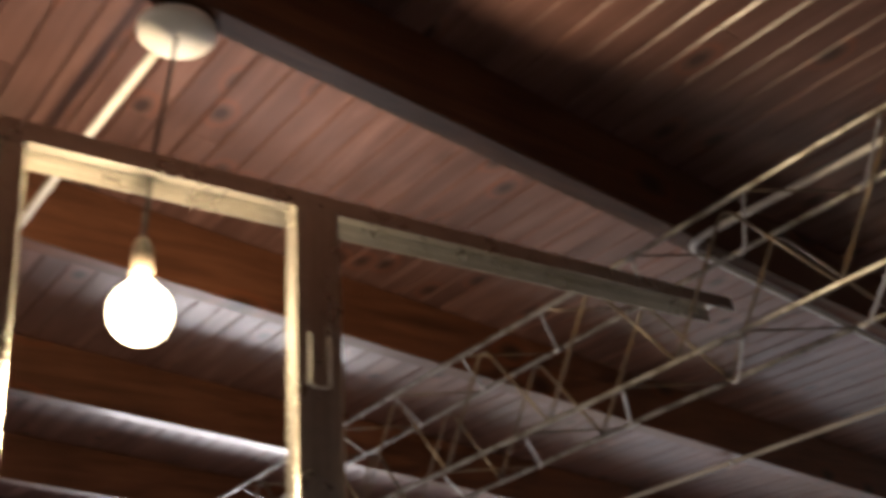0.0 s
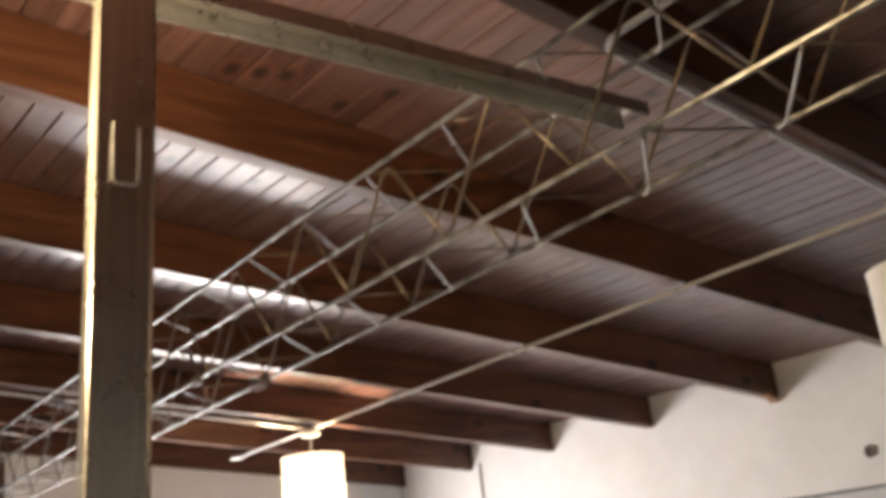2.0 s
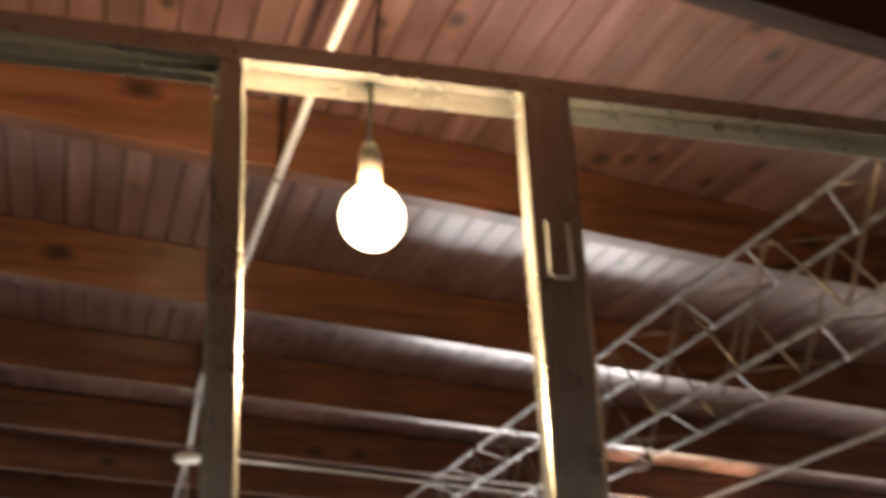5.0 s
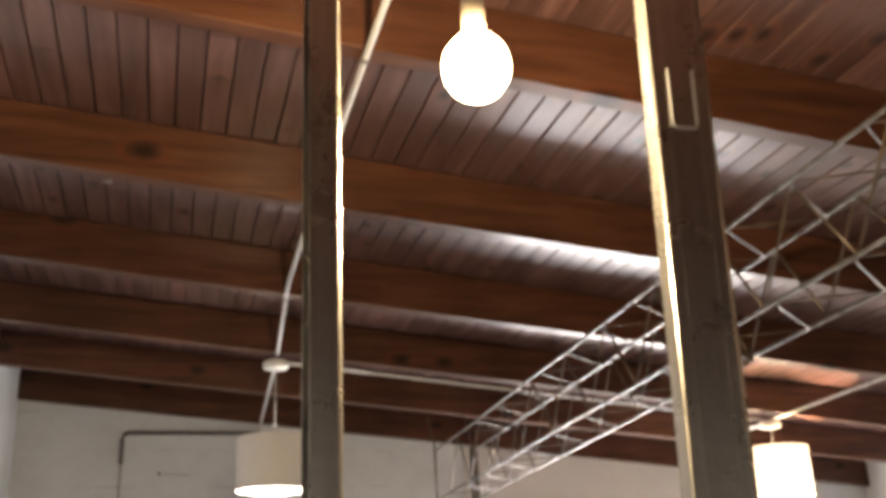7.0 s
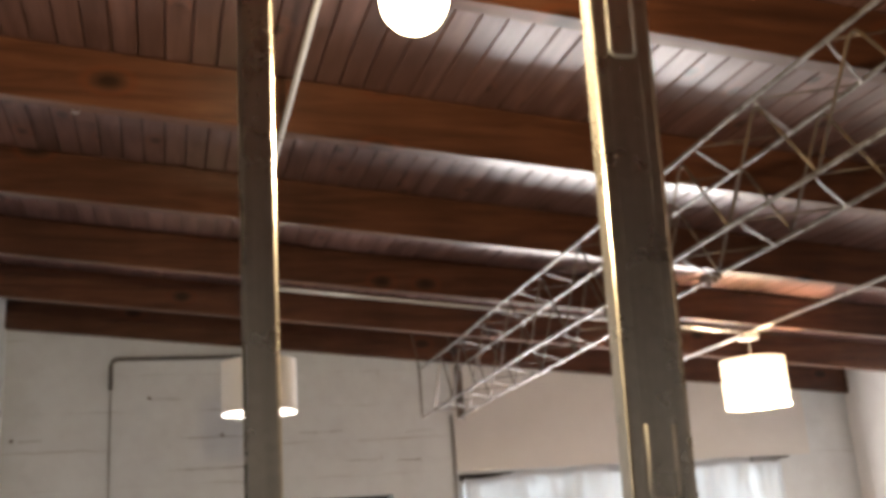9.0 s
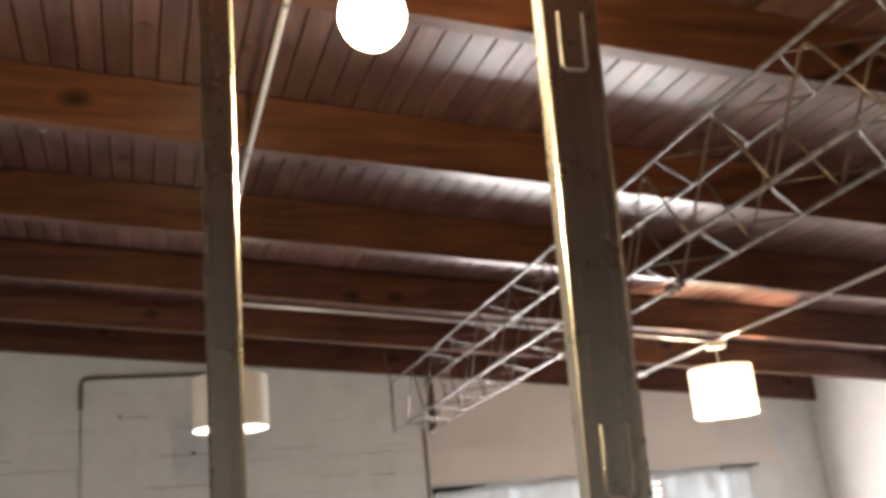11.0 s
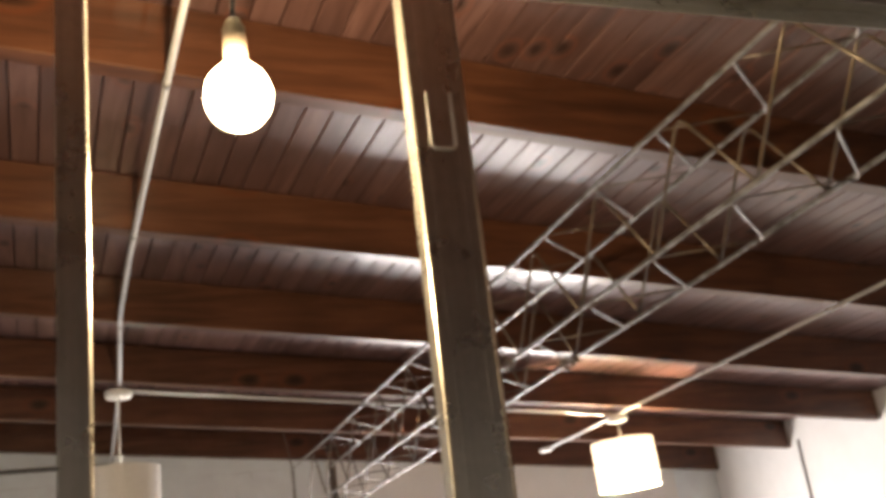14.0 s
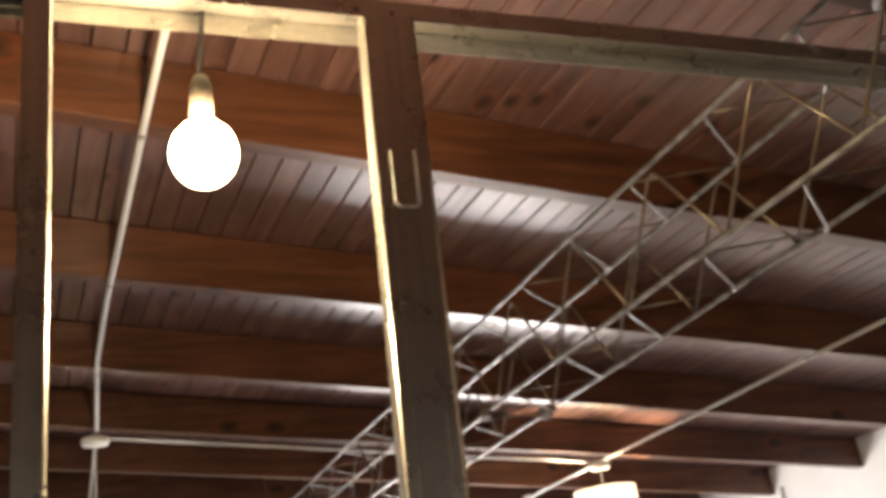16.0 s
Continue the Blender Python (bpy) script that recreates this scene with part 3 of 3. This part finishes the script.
def stud(name, web, flange, z0, z1, label, slots):
    """A C-shaped steel stud: web across x, flanges along y with small lips."""
    thing = empty(name, (0, 0, 0))
    t, lip, w = 0.0014, 0.009, web / 2
    part("web", box(bmesh.new(), (-w + 0.003, 0, z0), (w - 0.003, t, z1)), GALV, thing)
    for s in (-1, 1):
        part("flange", box(bmesh.new(), (min(s * w, s * (w - t)), 0.003, z0), (max(s * w, s * (w - t)), flange - t, z1)), GALV, thing)
        part("lip", box(bmesh.new(), (min(s * w, s * (w - lip)), flange - t, z0), (max(s * w, s * (w - lip)), flange, z1)), GALV, thing)
        part("bend", tube(bmesh.new(), [(s * (w - 0.0032), 0.0032, z0), (s * (w - 0.0032), 0.0032, z1)], 0.004, 10), GALV, thing, smooth=True)
        part("web_groove", tube(bmesh.new(), [(s * w * 0.55, -0.0002, z0), (s * w * 0.55, -0.0002, z1)], 0.0012, 5), GALV, thing)
    for z in slots:
        # tongue pressed out of the web: a raised U-shaped cut, white for light through it
        u = rounded([(-0.022, -0.002, z + 0.11), (-0.022, -0.002, z), (0.022, -0.002, z), (0.022, -0.002, z + 0.11)], 0.012, 4)
        bar = tube(bmesh.new(), u, 0.0032, 6)
        part("pressed_slot", bar, LIT_SLOT_STAPLE, thing, "U-shaped pressed cut in the web", smooth=True)
    return tagged(thing, label, "steel stud", "steel wall studs")


left_stud = stud("steel_stud", 0.086, 0.044, 0.0, TRACK_Z - 0.018, "upright galvanised steel stud set in the header track", [])
left_stud.matrix_world = pose(-1.674, TRACK_Y + 0.046, 0, 0, 0, 90)
right_stud = stud("steel_stud", 0.100, 0.042, 0.0, TRACK_Z - 0.018, "slightly leaning galvanised steel stud with pressed slots", [2.27, 1.56, 0.85])
right_stud.matrix_world = pose(-1.170, TRACK_Y + 0.006, 0, 0, 1.75, -4)
tagged(part("floor_track", box(bmesh.new(), (X_LEFT, TRACK_Y, 0), (0.31, TRACK_Y + TRACK_W, 0.002)), TRACK), "galvanised steel floor track under the studs", "steel track")


# ---- electrical fittings ----
def ceiling_cup(name, at, r, h, label):
    bm = turned(bmesh.new(), [(0.001, h), (r * 0.8, h), (r, h * 0.7), (r, h * 0.25), (r * 0.92, 0), (0.001, 0)], 28)
    ob = part(name, bm, PLASTIC, smooth=True)
    ob.location = at
    return tagged(ob, label, "ceiling rose", "ceiling roses")


def pendant(x, y, z_cup, z_top, z_low, r, lit, label):
    lamp = empty("pendant_lamp", (x, y, z_low))
    top = z_top - z_low
    bm = turned(bmesh.new(), [(r, 0), (r, top), (r - 0.003, top), (r - 0.003, 0), (r, 0)], 48)
    part("shade", bm, SHADE if lit > 50 else LINED, lamp, "drum shade of cream fabric", smooth=False)
    for z in (0.0, top):
        ring = [(r * math.cos(k * math.tau / 48), r * math.sin(k * math.tau / 48), z) for k in range(49)]
        part("shade_ring", tube(bmesh.new(), ring, 0.003, 6, caps=False), PLASTIC, lamp, smooth=True)
    for k in range(3):
        a = k * math.tau / 3
        part("spoke", tube(bmesh.new(), [(0, 0, top - 0.02), (r * math.cos(a), r * math.sin(a), top - 0.004)], 0.002, 6), PLASTIC, lamp)
    part("stem", tube(bmesh.new(), [(0, 0, top - 0.07), (0, 0, z_cup - z_low)], 0.004, 8), PLASTIC, lamp, smooth=True)
    part("holder", turned(bmesh.new(), [(0.001, top - 0.05), (0.02, top - 0.05), (0.02, top - 0.12), (0.001, top - 0.12)], 16), HOLDER, lamp, smooth=True)
    bm = turned(bmesh.new(), [(0.012, top - 0.12), (0.02, top - 0.135), (0.03, top - 0.165), (0.027, top - 0.19), (0.015, top - 0.205), (0.001, top - 0.21)], 20)
    part("bulb", bm, LAMP_GLOW if lit else PLASTIC, lamp, smooth=True)
    if lit:
        point_lamp("lamp_light", (x, y, z_low + top - 0.235), lit, (1.0, 0.74, 0.45) if lit > 50 else (1.0, 0.92, 0.82), 0.02)
    return tagged(lamp, label, "pendant lamp", "drum pendant lamps")


pendant(*FAR_CUP, 2.585, 2.255, 0.225, 115, "lit cream fabric drum pendant hung from a ceiling rose")
pendant(*LEFT_CUP, 2.625, 2.315, 0.225, 5, "dim cream fabric drum pendant, glowing inside")
pendant(*NEAR_CUP, 2.515, 2.235, 0.206, 0, "unlit cream fabric drum pendant near the side wall")
ceiling_cup("ceiling_rose", (*FAR_CUP[:2], FAR_CUP[2] - 0.035), 0.075, 0.05, "round white plastic ceiling rose above a lit pendant")
ceiling_cup("ceiling_rose", (*LEFT_CUP[:2], LEFT_CUP[2] - 0.03), 0.08, 0.05, "round white plastic ceiling rose above the dim pendant")
ceiling_cup("ceiling_rose", (*NEAR_CUP[:2], NEAR_CUP[2] - 0.03), 0.075, 0.045, "round white plastic ceiling rose at the conduit elbow")
CUP = (-1.375, 0.575)
cup_z = under(*CUP) - 0.031
ceiling_cup("ceiling_rose", (*CUP, cup_z), 0.085, 0.03, "round white plastic ceiling rose above the bare bulb")
ceiling_cup("junction_box", (2.26, 6.72, 2.765), 0.055, 0.03, "small white box closing the conduit's end")

# bare bulb on its cord
bulb = empty("bare_bulb", BULB)
globe = [(0.058 * math.sin(a), -0.004 - 0.062 * math.cos(a)) for a in [0.02 + 2.75 * k / 16 for k in range(17)]]
glass = part("glass", turned(bmesh.new(), globe + [(0.019, 0.062), (0.018, 0.066)], 40), BULB_GLOW, bulb, smooth=True)
glass.visible_shadow = False
part("lamp_holder", turned(bmesh.new(), [(0.001, 0.155), (0.012, 0.15), (0.02, 0.13), (0.021, 0.064), (0.001, 0.062)], 18), HOLDER, bulb, smooth=True)
top = Vector((*CUP, cup_z)) - Vector(BULB)
part("cord", tube(bmesh.new(), [(0, 0, 0.16), tuple(Vector((0, 0, 0.16)).lerp(top, 0.4) + Vector((-0.006, 0, 0))), tuple(top)], 0.0045, 8), CORD, bulb, smooth=True)
tagged(bulb, "bright bare bulb hanging on a black cord", "light bulb")
point_lamp("bulb_light", BULB, 58, WARM, 0.035)


def conduit(name, pts, r, mat, label, bend=0.06, clips=()):
    """A bent pipe; clips are the distances along y at which saddles hold it."""
    line = rounded(pts, bend, 5)
    ob = part(name, tube(bmesh.new(), line, r, 10), mat, smooth=True)
    for y in clips:
        for a, b in zip(line, line[1:]):
            if min(a.y, b.y) <= y <= max(a.y, b.y) and a.y != b.y:
                p = a.lerp(b, (y - a.y) / (b.y - a.y))
                d = (b - a).normalized() * 0.012
                part("clip", tube(bmesh.new(), [p - d, p + d], r * 1.28, 10), CLIP, ob, "grey metal saddle clip", smooth=True)
                break
    return tagged(ob, label, "conduit")


CLIP = plain("clip_metal", (0.30, 0.29, 0.28), 0.45, 0.3, 30.0, 0.6)
BEAM_LINES = [BEAM_Y + k * BEAM_STEP + 0.04 for k in range(-1, 5)]
R = 0.0105
conduit("conduit", [(2.265, 6.72, 2.778), (2.20, 5.45, 2.775), (1.975, 0.70, 2.758)], R, CONDUIT, "straight pale conduit clipped under the beams", clips=[y + 0.055 for y in BEAM_LINES[1:]])
conduit("conduit", [(-1.25, 5.35, 3.11), (2.19, 5.44, 2.78)], R, CONDUIT, "pale conduit running along a beam between lamps")
conduit("conduit", [(-1.25, 5.39, 3.115), (2.19, 5.475, 2.795)], 0.009, CONDUIT, "thinner pale conduit beside another along a beam")
conduit("conduit", [(1.95, 0.64, 2.758), (0.27, 0.56, 2.915), (0.23, 0.50, 2.915), (0.215, -2.9, 2.86)], R, CONDUIT, "pale conduit bent back along the truss", 0.05)
flex = [(-1.385, 0.60, under(-1.385, 0.60) - 0.016), (-1.395, 1.2, under(-1.395, 1.2) - 0.018), (-1.39, 1.76, under(-1.39, 1.76) - R)]
flex += [(x, y, under(x, y) - d) for x, y, d in ((-1.385, 2.6, 0.016), (-1.38, 3.1, R), (-1.36, 3.95, 0.014), (-1.30, 4.8, 0.02), (-1.265, 5.32, 0.03), (-1.215, 6.4, 0.03), (-1.165, 7.5, 0.04))]
flex += [(-1.16, far_y(-1.16) - 0.03, 3.13)]
conduit("conduit", flex, R, CONDUIT, "white flexible conduit sagging gently under the beams", 0.15, clips=[y - 0.037 for y in BEAM_LINES[1:]])
yw = far_y(-1.8) - 0.022
conduit("wall_pipe", [(-1.13, yw + 0.015, 3.115), (-2.25, yw - 0.012, 3.11), (-2.25, yw - 0.012, 2.86)], 0.017, DARK_PIPE, "dark elbow pipe along the top of the wall", 0.07)
conduit("cable", [(-2.25, yw - 0.008, 2.86), (-2.255, yw - 0.008, 1.6), (-2.25, yw - 0.008, 0.3)], 0.007, PIPE, "thin grey cable dropping from the pipe's end")
conduit("wall_pipe", [(0.64, far_y(0.64) - 0.012, 2.56), (0.65, far_y(0.65) - 0.012, 0.6)], 0.009, PIPE, "thin grey cable running down the wall")
conduit("wall_pipe", [(right_x(6.55) - 0.012, 6.545, 2.66), (right_x(6.58) - 0.012, 6.58, 0.6)], 0.010, PIPE, "thin grey pipe down the side wall")

# open joints and cracks in the end wall's paint
CRACK = plain("open_mortar_joint", (0.27, 0.25, 0.23), 0.9, 0.4, 30.0)
for x0, x1, z, wide, tilt in ((-1.80, -0.86, 2.19, 0.010, 0.015), (-1.70, -1.16, 2.455, 0.006, -0.01), (-1.95, -1.68, 2.775, 0.006, 0.0), (0.10, 0.36, 2.19, 0.008, 0.0),
                              (-0.35, -0.02, 2.20, 0.006, 0.0), (-0.75, -0.28, 2.46, 0.005, 0.0), (0.18, 0.50, 2.43, 0.005, 0.0), (-2.95, -2.75, 2.47, 0.006, 0.0)):
    bm = bmesh.new()
    n = max(6, int((x1 - x0) / 0.035))
    upper, lower = [], []
    for i in range(n + 1):
        f = i / n
        x = x0 + (x1 - x0) * f
        zc = z + tilt * f + 0.010 * noise.noise((x * 4, z * 7, 0.3))
        w = wide * (0.25 + 0.9 * abs(noise.noise((x * 11, z * 5, 4.1)))) * min(1, 6 * f + 0.1, 6 * (1 - f) + 0.1)
        y = far_y(x) - 0.002
        upper.append(bm.verts.new((x, y, zc + w)))
        lower.append(bm.verts.new((x, y, zc - w)))
    for i in range(n):
        bm.faces.new((lower[i], lower[i + 1], upper[i + 1], upper[i]))
    part("crack", bm, CRACK, wall_far)
for x, z in ((-1.945, 2.785), (-1.36, 2.46), (-2.985, 2.475)):
    peg = turned(bmesh.new(), [(0.001, 0.0), (0.014, 0.0), (0.012, 0.012), (0.001, 0.014)], 10)
    peg.transform(Matrix.Rotation(radians(90), 4, "X"))
    nail = part("wall_plug", peg, DARK_STEEL, smooth=True)
    nail.location = (x, far_y(x) + 0.001, z)
    tagged(nail, "small dark plug stuck in the white wall", "wall plug", "wall plugs")

for dx, dy, turn in ((0.0, 0.0, 20), (-0.012, 0.06, -15)):
    bent = rounded([(-0.014, 0, 0.012), (-0.014, 0, -0.004), (0.014, 0, -0.004), (0.014, 0, 0.012)], 0.004)
    staple = part("cable_staple", tube(bmesh.new(), bent, 0.003, 6), LIT_SLOT_STAPLE, smooth=True)
    x, y = -2.20 + dx, 3.46 + dy
    staple.matrix_world = pose(x, y, under(x, y) + BOARD_UP - 0.004, 0, 0, turn)
    tagged(staple, "bright metal staple driven into the ceiling boards", "staple", "cable staples")

hole = part("wall_hole", turned(bmesh.new(), [(0.001, 0.0), (0.035, 0.0), (0.04, 0.012), (0.03, 0.014), (0.001, 0.004)], 18), DARK_STEEL, smooth=True)
hole.matrix_world = Matrix.Translation((right_x(2.46) - 0.001, 2.46, 2.10)) @ Matrix.Rotation(radians(-90), 4, "Y")
tagged(hole, "dark round capped hole in the white wall", "wall cap")
